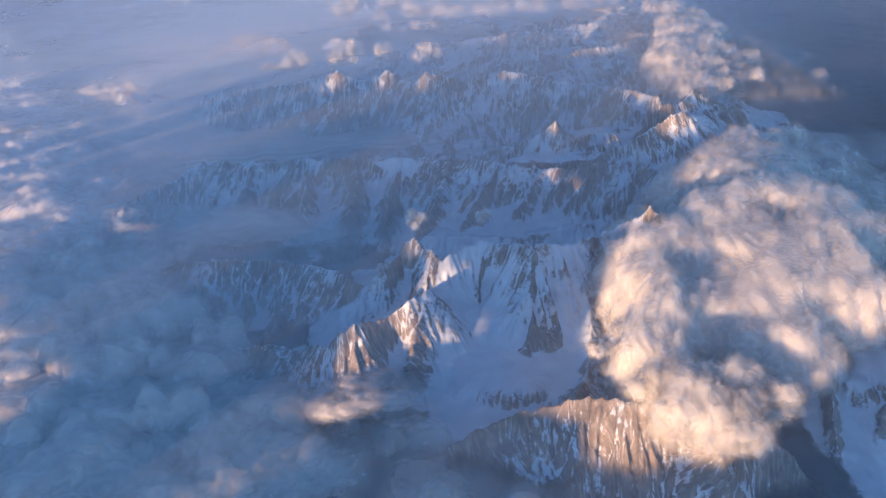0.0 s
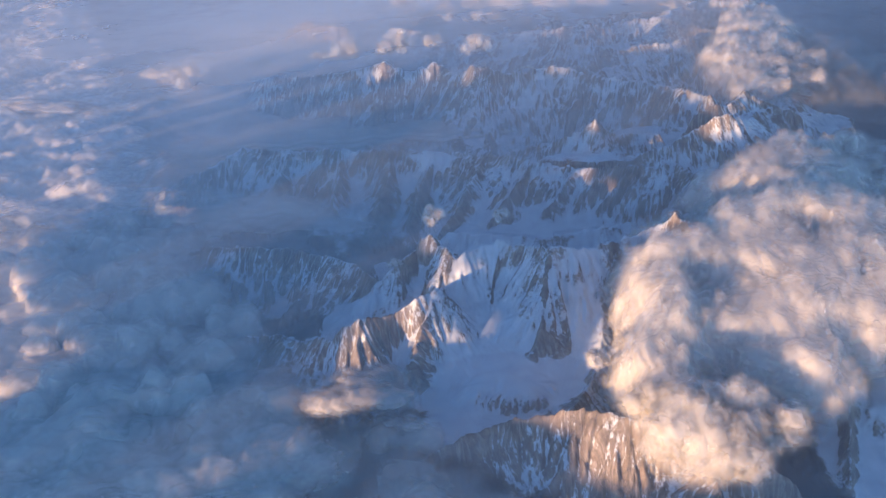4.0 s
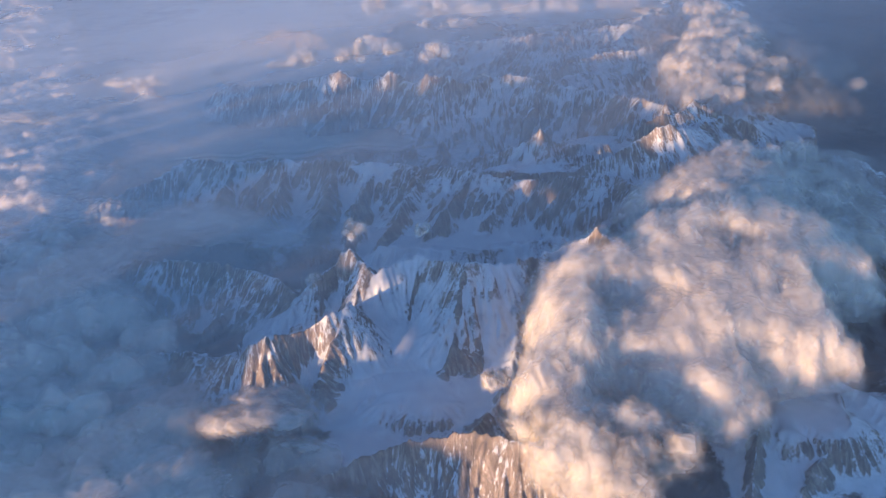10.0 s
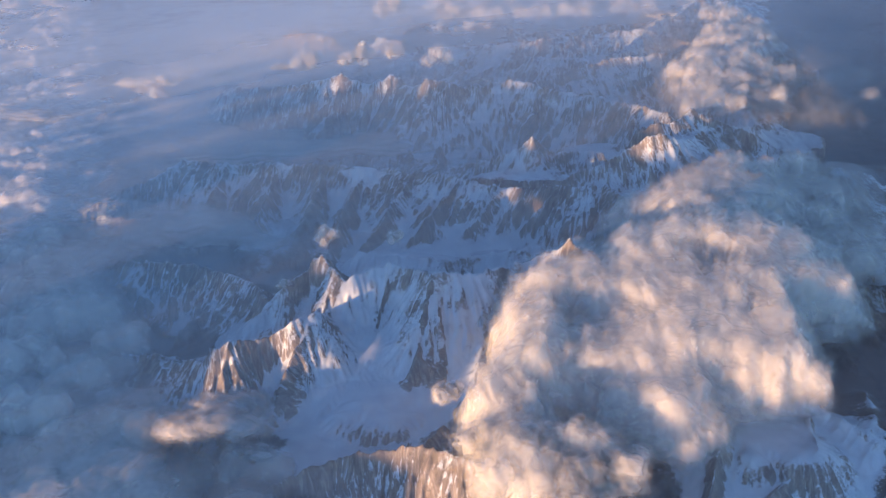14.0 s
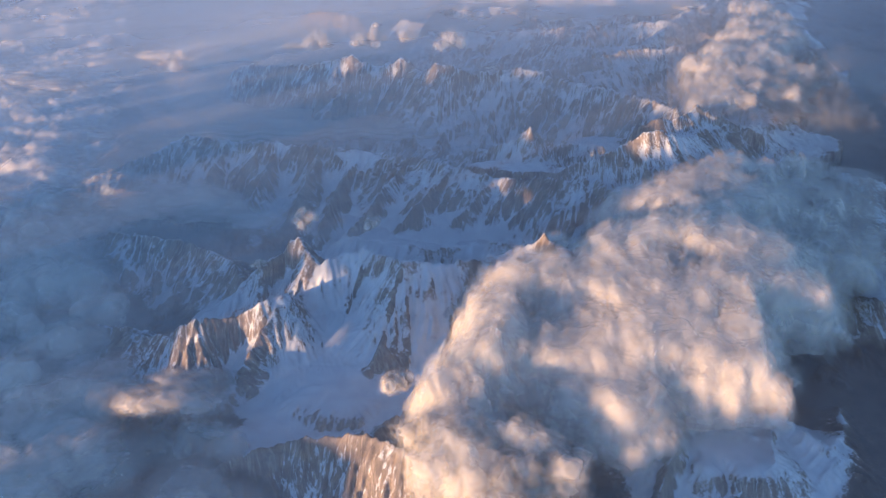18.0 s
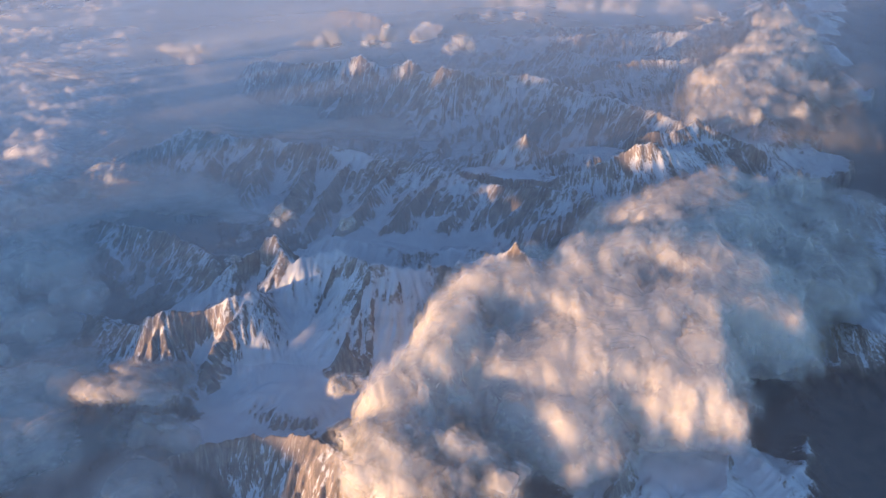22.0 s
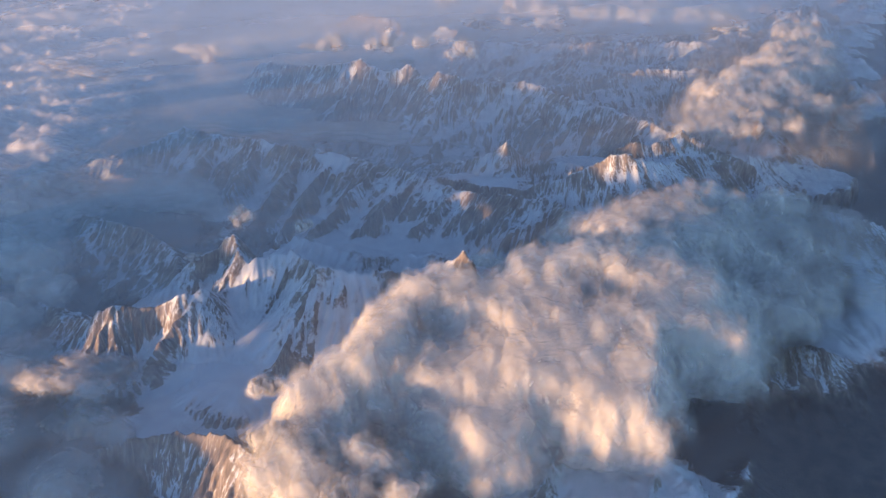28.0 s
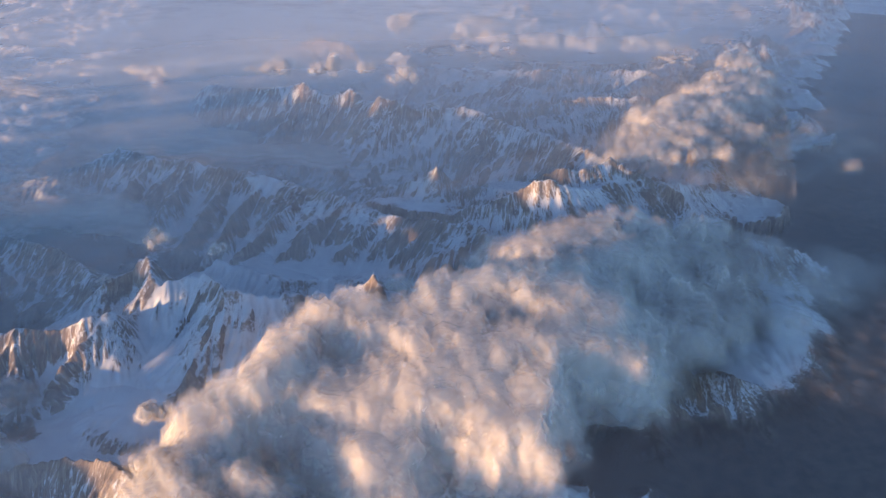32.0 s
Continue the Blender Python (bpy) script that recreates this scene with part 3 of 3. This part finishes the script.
def cloud(name, label, lobes, base, step, heap, size, seed, material=CLOUD, fade=14.0, covers=(0.16, 0.22, 0.3, 0.42, 0.6, 0.9), puff=4.5, under=0.25, cap=90.0, group="clouds over the range", sheet=False):
    """A heaped cloud: rounded lobes (x, y, top, half-widths) over a base height, in shells that grow denser inwards; a sheet joins its lobes into one rolling top."""
    x0, x1 = min(l[0] - l[3] for l in lobes) - 3 * step, max(l[0] + l[3] for l in lobes) + 3 * step
    y0, y1 = min(l[1] - l[4] for l in lobes) - 3 * step, max(l[1] + l[4] for l in lobes) + 3 * step
    nx, ny = int((x1 - x0) / step) + 2, int((y1 - y0) / step) + 2
    cx, cy = np.meshgrid(np.linspace(x0, x1, nx), np.linspace(y0, y1, ny))
    vx, vy = cx + 0.30 * size * fbm(cx / size, cy / size, 3, seed), cy + 0.30 * size * fbm(cx / size, cy / size, 3, seed + 5)
    thick, share, tops = np.full(cx.shape, -40.0), np.full(cx.shape, 1e-6), np.zeros(cx.shape)
    for lx, ly, top, rx, ry in lobes:
        if sheet:
            e = np.exp(-1.5 * (((vx - lx) / rx) ** 2 + ((vy - ly) / ry) ** 2))
            share, tops = share + e, tops + e * top
            continue
        r2 = ((vx - lx) / rx) ** 2 + ((vy - ly) / ry) ** 2
        dome = (top - base) * (1.18 * (1 - 0.8 * np.clip(r2, 0, 1.2)) - 0.18 - 0.4 * np.clip(r2 - 1.1, 0, 2))
        thick = soft_max(thick, dome, 16.0)
    if sheet:
        rim = share - 0.30 + 0.34 * fbm(cx / 30, cy / 30, 4, seed + 81, 0.6)
        thick = np.where(rim > 0, (tops / share - base) * np.clip(rim, 0, 1) ** (0.5 + 0.5 * smooth(320, 420, cx)), rim * 60)
    thick = np.where(thick > 0, cap * np.tanh(thick / cap), thick)
    heaps = billow(vx / size, vy / size, 4, seed + 11, 0.5)
    ragged = fbm(cx / (size * 0.6), cy / (size * 0.6), 4, seed + 23)
    thing = new(name)
    thing.location = (0.5 * (x0 + x1), 0.5 * (y0 + y1), base)
    shift = np.array(thing.location)
    quads = grid_quads(ny, nx)
    for k, cover in enumerate(covers):
        out = (len(covers) - 1 - k)
        t = thick + heap * (1 + sheet * 0.9 * smooth(310, 230, cx)) * (heaps - 0.55) * np.clip(thick / 30 + 0.3, 0, 1.3) + 5.5 * (ridged(vx / 24, vy / 24, 4, seed + 71, 0.6) - 0.7) * np.clip(thick / 25, 0, 1) + out * puff + puff * (0.9 + 0.12 * out) * fbm(cx / (size * 0.4) + 0.15 * out, cy / (size * 0.4), 4, seed + 23, 0.55)
        dense = np.clip((t + out * 2) / fade, -0.5, 1.2) - 0.14 * out
        zc = base + np.where(t > 0, t, t * 0.4)
        keep = (dense.ravel() > -0.25)[quads].any(1)
        # rolls that break up the steep flanks
        bx = 0.16 * size * fbm(cx / 34 + 0.6 * out, zc / 20, 2, seed + 61) * np.clip(thick / 20, 0, 1)
        by = 0.16 * size * fbm(cy / 34 + 9, zc / 20 + 0.6 * out, 2, seed + 67) * np.clip(thick / 20, 0, 1)
        pts = np.stack((cx + bx, cy + by, zc), -1).reshape(-1, 3) - shift
        mesh_object("wisp" if k == 0 else "core" if out == 0 else "billow", pts, quads[keep], material, thing, {"dense": dense.ravel(), "cover": np.full(cx.size, cover)})
    zb = base - under * np.clip(thick, 0, 60) + 3 * ragged
    keep = (thick.ravel() > 4)[quads].all(1)
    if under > 0 and keep.any():
        mesh_object("underside", np.stack((cx, cy, zb), -1).reshape(-1, 3) - shift, quads[keep], material, thing,
                    {"dense": np.clip((thick.ravel() - 16) / 40, -0.5, 1), "cover": np.full(cx.size, 0.8)})
    return tagged(thing, label, "cloud", group)


cloud("cumulus_cloud", "large heaped cloud, warm lit on one flank, grey on the other",
      [(178, 668, 134, 36, 42), (205, 702, 150, 40, 45), (222, 735, 150, 42, 50), (194, 775, 144, 36, 46), (203, 830, 146, 40, 50), (245, 842, 152, 45, 46), (208, 900, 142, 38, 42),
       (195, 612, 126, 44, 46), (222, 580, 116, 44, 36), (262, 618, 118, 45, 36), (292, 846, 153, 48, 46), (330, 895, 162, 60, 55), (372, 945, 170, 50, 50), (443, 945, 166, 60, 60), (305, 935, 150, 48, 40),
       (420, 1020, 156, 70, 60), (250, 968, 126, 44, 40), (300, 710, 118, 62, 55), (285, 770, 134, 52, 52), (350, 755, 142, 55, 45), (384, 825, 152, 55, 55), (340, 830, 146, 60, 50), (430, 860, 146, 60, 60),
       (410, 770, 130, 60, 45), (345, 680, 114, 56, 46), (460, 790, 126, 50, 45), (480, 900, 142, 50, 65), (480, 990, 136, 50, 60), (440, 740, 118, 50, 38),
       (360, 1060, 146, 56, 60), (400, 1120, 146, 56, 56), (436, 1170, 150, 50, 50), (470, 1080, 144, 60, 60), (500, 1140, 142, 60, 60), (330, 1105, 124, 55, 45), (380, 1165, 130, 55, 40), (450, 1230, 142, 50, 45), (520, 1220, 138, 55, 50), (560, 1280, 134, 50, 45), (530, 905, 124, 46, 50), (548, 985, 126, 56, 56), (565, 1080, 126, 60, 60), (605, 1170, 122, 60, 60)],
      72, 2.0, 15, 46, 201, CLOUD, 40.0, (0.12, 0.16, 0.22, 0.3, 0.42, 0.85), 4.0, 0.2, 400.0, sheet=True)


def spine(points, count, seed):
    """Lobes strewn along a line of (x, y, top, half-width)."""
    rnd, out = random.Random(seed), []
    for i in range(count):
        f = i / (count - 1.0) * (len(points) - 1.001)
        (ax, ay, az, aw), (bx, by, bz, bw) = points[int(f)], points[int(f) + 1]
        g = f - int(f)
        w = aw + (bw - aw) * g
        r = w * rnd.uniform(0.35, 0.75)
        out.append((ax + (bx - ax) * g + rnd.uniform(-0.75, 0.75) * w, ay + (by - ay) * g + rnd.uniform(-0.6, 0.6) * w, az + (bz - az) * g - rnd.uniform(0, 26), r, r * rnd.uniform(0.7, 1.2)))
    return out


cloud("cumulus_cloud", "soft grey-pink cloud arm leaning on a snow ridge", spine([(430, 1080, 138, 70), (470, 1180, 146, 75), (500, 1250, 140, 75), (580, 1290, 118, 70)], 16, 5),
      95, 2.8, 24, 50, 211, CLOUD, 24.0, (0.2, 0.25, 0.3, 0.4, 0.6))
cloud("stratus_cloud", "thin veil of cloud over a snowy slope", spine([(540, 1000, 118, 75), (570, 1100, 114, 85), (620, 1170, 108, 95), (690, 1310, 104, 100)], 24, 6),
      80, 3.2, 26, 50, 221, CLOUD, 24.0, (0.18, 0.23, 0.3, 0.38), under=0.0)
cloud("cumulus_cloud", "warm torn cloud spilling over the high ridge",
      spine([(440, 1385, 172, 40), (490, 1460, 180, 60), (480, 1590, 190, 85), (500, 1690, 196, 90), (535, 1790, 200, 90), (560, 1900, 204, 85), (590, 2030, 206, 75), (610, 2180, 206, 60), (600, 2330, 204, 50)], 56, 7)
      + spine([(480, 1440, 165, 40), (550, 1520, 172, 60), (590, 1620, 178, 65), (610, 1740, 182, 70)], 16, 12),
      150, 3.0, 34, 36, 231, CLOUD, 30.0, (0.12, 0.16, 0.2, 0.26, 0.34, 0.5), 3.5, 0.2, 34.0)
cloud("stratus_cloud", "low dark mist below a rocky crest", spine([(-270, 590, 46, 80), (-170, 605, 46, 80), (-90, 615, 48, 75), (-20, 590, 54, 70), (50, 545, 50, 66), (110, 510, 44, 60)], 18, 9),
      20, 2.5, 12, 45, 261, CLOUD, 22.0, (0.18, 0.24, 0.32, 0.42), under=0.0)
cloud("stratus_cloud", "dim layer of cloud over the far dark valley", spine([(640, 1500, 112, 60), (720, 1680, 112, 90), (780, 1880, 110, 100), (860, 2100, 110, 120), (900, 2400, 115, 140)], 22, 8),
      86, 6.0, 16, 80, 251, CLOUD, 32.0, (0.1, 0.13, 0.16, 0.2), under=0.0)
cloud("cumulus_cloud", "bank of warm-topped cloud on the far range", spine([(-90, 2240, 236, 60), (30, 2235, 240, 80), (150, 2230, 240, 80), (300, 2290, 232, 90), (430, 2330, 226, 90)], 30, 10),
      182, 4.5, 26, 44, 241, CLOUD, 30.0, (0.18, 0.24, 0.32, 0.42, 0.6), 3.0, 0.0, 34.0)
PUFFS = [(-1016, 1626, 108, 95, 40, 84), (-930, 1600, 100, 50, 26, 82), (-815, 1830, 128, 44, 20, 98), (-750, 1812, 134, 36, 18, 104), (440, 2260, 186, 30, 22, 170), (-322, 1660, 222, 26, 24, 180), (-230, 1685, 216, 22, 22, 184), (-206, 1692, 228, 18, 16, 194), (-140, 1722, 216, 18, 14, 192), (-45, 1700, 226, 24, 22, 184), (-372, 1650, 200, 20, 16, 182),
         (-497, 1657, 182, 18, 14, 168), (-265, 2230, 240, 34, 30, 186), (-90, 2200, 206, 30, 24, 190), (-53, 909, 172, 11, 10, 150), (35, 911, 167, 8, 7, 152), (138, 660, 137, 11, 10, 117),
          (-100, 674, 84, 52, 32, 56), (-60, 640, 60, 20, 10, 52), (-93, 858, 124, 8, 6, 116), (60, 1585, 182, 12, 10, 174), (-150, 2600, 190, 60, 40, 165),
         (205, 598, 136, 36, 28, 86), (240, 588, 118, 34, 26, 74), (275, 612, 120, 30, 24, 84)]


def puff_cloud(x, y, top, rx, ry, base, seed):
    """A small free cloud: a cluster of ragged round lobes, each in shells that grow denser inwards."""
    rnd = random.Random(seed)
    thing = new("small_cloud")
    thing.location = (x, y, base)
    rx, ry = 1.2 * rx, 1.2 * ry
    high = 0.5 * (top - base)
    lobes = [(0, 0, high, 0.52 * rx, 0.52 * ry, 0.7 * high)]
    for j in range(8):
        a, f = rnd.uniform(0, 6.28), rnd.uniform(0.35, 1.0)
        r = rnd.uniform(0.28, 0.5)
        lobes.append((f * rx * math.cos(a), f * ry * math.sin(a), high * rnd.uniform(0.5, 1.6) * (1.15 - 0.4 * f), rx * r, ry * r, high * rnd.uniform(0.35, 0.6)))
    a, b = np.meshgrid(np.linspace(0, 2 * np.pi, 23), np.linspace(0, np.pi, 13))
    dx, dy, dz = np.cos(a) * np.sin(b), np.sin(a) * np.sin(b), np.cos(b)
    quads = grid_quads(13, 23)
    for j, (lx, ly, lz, ax, ay, az) in enumerate(lobes):
        for k, (grow, dense, cover) in enumerate(((1.4, 0.36, 0.15), (1.1, 0.50, 0.28), (0.8, 0.8, 0.42))):
            n = 1 + 0.8 * fbm(dx * 1.9 + dz, dy * 1.7 - dz, 3, seed + 3 * j) + 0.2 * fbm(dx * 4 + dz * 3, dy * 4, 2, seed + k)
            pts = np.stack((lx + ax * grow * n * dx, ly + ay * grow * n * dy, lz + az * grow * n * dz), -1).reshape(-1, 3)
            mesh_object(("wisp", "billow", "core")[k], pts, quads, PUFF, thing, {"dense": np.full(len(pts), dense), "cover": np.full(len(pts), cover)})
    tagged(thing, "small warm puff of cloud hanging by a summit", "cloud", "small puffs")


for i, (x, y, top, rx, ry, base) in enumerate(PUFFS):
    puff_cloud(x, y, top, rx, ry, base, 900 + i)


# ---- the cloud sea in the valleys ----
def sea(name, label, x0, x1, y0, y1, step, level, amp, sx, sy, inside, seed, material, covers, lift=3.0):
    nx, ny = int((x1 - x0) / step), int((y1 - y0) / step)
    cx, cy = np.meshgrid(np.linspace(x0, x1, nx), np.linspace(y0, y1, ny))
    vx, vy = cx + 0.3 * sx * fbm(cx / sx, cy / sx, 3, seed), cy + 0.3 * sy * fbm(cx / sx, cy / sx, 3, seed + 4)
    heaps = billow(vx / sx, vy / sy, 5, seed + 9, 0.55)
    rolls = fbm(cx / (3.1 * sx), cy / (3.1 * sy), 3, seed + 15)
    wide = inside(cx + 30 * fbm(cx / 80, cy / 80, 3, seed + 19), cy + 30 * fbm(cx / 80, cy / 80, 3, seed + 20))
    quads = grid_quads(ny, nx)
    thing = new(name)
    thing.location = (0.5 * (x0 + x1), 0.5 * (y0 + y1), level)
    shift = np.array(thing.location)
    for k, cover in enumerate(covers):
        out = len(covers) - 1 - k
        zc = level + amp * (heaps - 0.5) * np.clip(wide, 0, 1) + 0.8 * amp * rolls + lift * out
        dense = np.clip(wide * 1.3 - 0.2, -0.5, 1.2) - 0.22 * out + 0.5 * (heaps - 0.5)
        keep = (wide.ravel() > 0.02)[quads].any(1)
        mesh_object("billow", np.stack((cx, cy, zc), -1).reshape(-1, 3) - shift, quads[keep], material, thing, {"dense": dense.ravel(), "cover": np.full(cx.size, cover)})
    return tagged(thing, label, "cloud", "cloud sea", "stuff")


def sea_heap(x, y, top, wide, seed):
    """One heap of cloud standing out of the near cloud sea."""
    rnd, lobes = random.Random(seed), [(x, y, top, 0.55 * wide, 0.5 * wide)]
    for j in range(9):
        a, f, r = rnd.uniform(0, 6.28), rnd.uniform(0.4, 1.0) * wide, rnd.uniform(0.36, 0.62) * wide
        lobes.append((x + f * math.cos(a), y + 0.8 * f * math.sin(a), top - rnd.uniform(2, 20), r, r))
    cloud("cumulus_cloud", "blue-grey heap of cloud with a warm top in the near valley", lobes, 44, 3.2, 12, 48, seed, CLOUD, 24.0, (0.16, 0.22, 0.3, 0.45, 0.7), 3.5, 0.0, 90.0, "heaps of the cloud sea")


for i, (x, y, top, wide) in enumerate([(-382, 737, 92, 55), (-318, 663, 88, 50), (-361, 821, 90, 60), (-536, 1044, 92, 60), (-541, 970, 90, 55), (-464, 764, 92, 55), (-521, 862, 94, 60), (-281, 733, 78, 50),
                                       (-215, 652, 70, 50), (-349, 585, 80, 55), (-228, 561, 68, 50), (-157, 585, 62, 45), (-251, 632, 74, 45), (-430, 660, 88, 60), (-610, 930, 92, 60), (-300, 800, 76, 40), (-440, 900, 82, 50)]):
    sea_heap(x, y, top, wide, 601 + 90 * i)


def blob(x, y, bx, by, rx, ry):
    return 1 - smooth(0.45, 1.15, np.hypot((x - bx) / rx, (y - by) / ry))


def near_sea(x, y):
    return np.clip(blob(x, y, -400, 630, 290, 215) + blob(x, y, -470, 830, 190, 150) + blob(x, y, -560, 1000, 200, 140) + 0.5 * blob(x, y, -190, 560, 130, 80), 0, 1)


def valley_sea(x, y):
    return (1 - 0.9 * far_sea(x - 60, y)) * np.clip(0.8 * blob(x, y, -480, 1120, 280, 90) + 0.55 * blob(x, y, -300, 1060, 200, 60) + blob(x, y, -420, 1480, 330, 110) + 0.8 * blob(x, y, -150, 1500, 260, 70)
                   + blob(x, y, -700, 1400, 300, 260) + blob(x, y, -750, 1750, 400, 260) + blob(x, y, -600, 2050, 500, 250) + 0.9 * blob(x, y, -500, 2500, 600, 330), 0, 1)


def far_sea(x, y):
    edge = -640 - 0.62 * (y - 1400)
    return smooth(150, -200, x - edge) * smooth(900, 1200, y)


sea("cloud_sea", "deep blue-grey billowing cloud filling the near valley", -900, -50, 400, 1180, 3.0, 57, 34, 100, 90, near_sea, 401, CLOUD, (0.5, 0.6, 0.9), 6.0)
sea("cloud_sea", "smooth blue mist lying in the valleys between the ridges", -1250, 150, 980, 2900, 6.0, 74, 10, 120, 90, valley_sea, 421, CLOUD, (0.45, 0.5, 0.6), 7.0)
sea("cloud_sea", "rows of warm-topped cloud ripples reaching to the horizon", -2900, -480, 950, 3900, 5.5, 77, 30, 36, 27, far_sea, 441, STREAK, (0.4, 0.6, 0.95), 4.0)


# ---- haze ----
def haze(level, strength, near):
    hx, hy = np.meshgrid(np.linspace(-3200, 2200, 90), np.linspace(380, 5000, 90))
    far = smooth(350, 2250, hy - 0.62 * np.maximum(hx, -550))
    far = far * (1 + 0.1 * smooth(-100, -400, hx) - 0.4 * smooth(-500, -1100, hx))
    clear = 1 - 0.62 * smooth(80, 560, hx - 0.15 * hy)
    ob = mesh_object("haze_layer", np.stack((hx, hy, np.full(hx.shape, float(level))), -1).reshape(-1, 3), grid_quads(90, 90), HAZE, None,
                     {"dense": np.full(hx.size, 0.75), "cover": (strength * clear * (near + (1 - near) * far)).ravel()})
    tagged(ob, "thin blue haze lying over the far mountains", "haze", "", "structure")


haze(300, 0.38, 0.07)
haze(226, 0.34, 0.08)
haze(150, 0.24, 0.1)
haze(105, 0.24, 0.16)
haze(60, 0.34, 0.25)
haze(20, 0.3, 0.3)

# ---- unseen banks added on the sun's side, shaped to keep the valleys in shade ----
def shade_band(label, ways, lows, highs, seed, ny=420):
    """A long added bank, out of view, that blocks the sun: its lower and upper edge along the way across the sun,
    bulging and closed all round.
    """
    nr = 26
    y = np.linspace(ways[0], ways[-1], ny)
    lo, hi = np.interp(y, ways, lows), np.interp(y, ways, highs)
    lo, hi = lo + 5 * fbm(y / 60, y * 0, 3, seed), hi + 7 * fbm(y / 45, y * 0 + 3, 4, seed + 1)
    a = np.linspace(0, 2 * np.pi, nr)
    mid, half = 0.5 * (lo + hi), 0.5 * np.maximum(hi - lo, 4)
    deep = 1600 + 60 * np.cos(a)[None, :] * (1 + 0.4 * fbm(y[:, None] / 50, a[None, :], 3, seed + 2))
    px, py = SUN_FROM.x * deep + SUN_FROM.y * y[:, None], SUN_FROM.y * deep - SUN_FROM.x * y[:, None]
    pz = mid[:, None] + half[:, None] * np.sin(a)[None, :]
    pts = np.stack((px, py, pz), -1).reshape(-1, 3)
    ob = mesh_object("shade_bank", pts, grid_quads(ny, nr), CLOUD, None, {"dense": np.full(len(pts), 1.4), "cover": np.ones(len(pts))})
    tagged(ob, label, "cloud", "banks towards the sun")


# edges and notches set by which summits and slopes should catch the sun
shade_band("added low bank that blocks the sun, out of view", [-1200, 90, 130, 190, 212, 255, 270, 350, 375, 446, 456, 484, 515, 536, 541, 562, 632, 642, 740, 765, 815, 840, 1000, 1020, 1060, 1150, 3600], [-60] * 27,
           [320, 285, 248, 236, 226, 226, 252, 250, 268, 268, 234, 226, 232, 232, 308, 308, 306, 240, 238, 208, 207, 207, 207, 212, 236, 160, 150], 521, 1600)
shade_band("added long bank that blocks the sun, out of view",
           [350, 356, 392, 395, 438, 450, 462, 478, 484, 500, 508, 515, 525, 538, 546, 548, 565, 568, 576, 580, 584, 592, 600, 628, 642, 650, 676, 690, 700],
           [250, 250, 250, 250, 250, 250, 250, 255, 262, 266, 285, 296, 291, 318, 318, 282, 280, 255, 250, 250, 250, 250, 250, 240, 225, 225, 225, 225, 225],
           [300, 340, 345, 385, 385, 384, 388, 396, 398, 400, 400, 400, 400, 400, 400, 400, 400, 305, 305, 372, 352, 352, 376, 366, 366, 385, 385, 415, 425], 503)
shade_band("added notched bank that lets sun onto chosen summits, out of view",
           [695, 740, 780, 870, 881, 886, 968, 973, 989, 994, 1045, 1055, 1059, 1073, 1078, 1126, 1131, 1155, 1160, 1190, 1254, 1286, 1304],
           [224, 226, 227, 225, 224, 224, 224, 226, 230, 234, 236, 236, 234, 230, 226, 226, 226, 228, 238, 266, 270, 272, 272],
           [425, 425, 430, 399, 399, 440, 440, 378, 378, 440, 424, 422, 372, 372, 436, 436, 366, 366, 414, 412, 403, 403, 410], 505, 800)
shade_band("added far bank that blocks the sun, out of view", [1300, 1392, 1450, 1530, 1600], [272, 270, 270, 284, 310], [410, 410, 420, 400, 330], 507, 200)
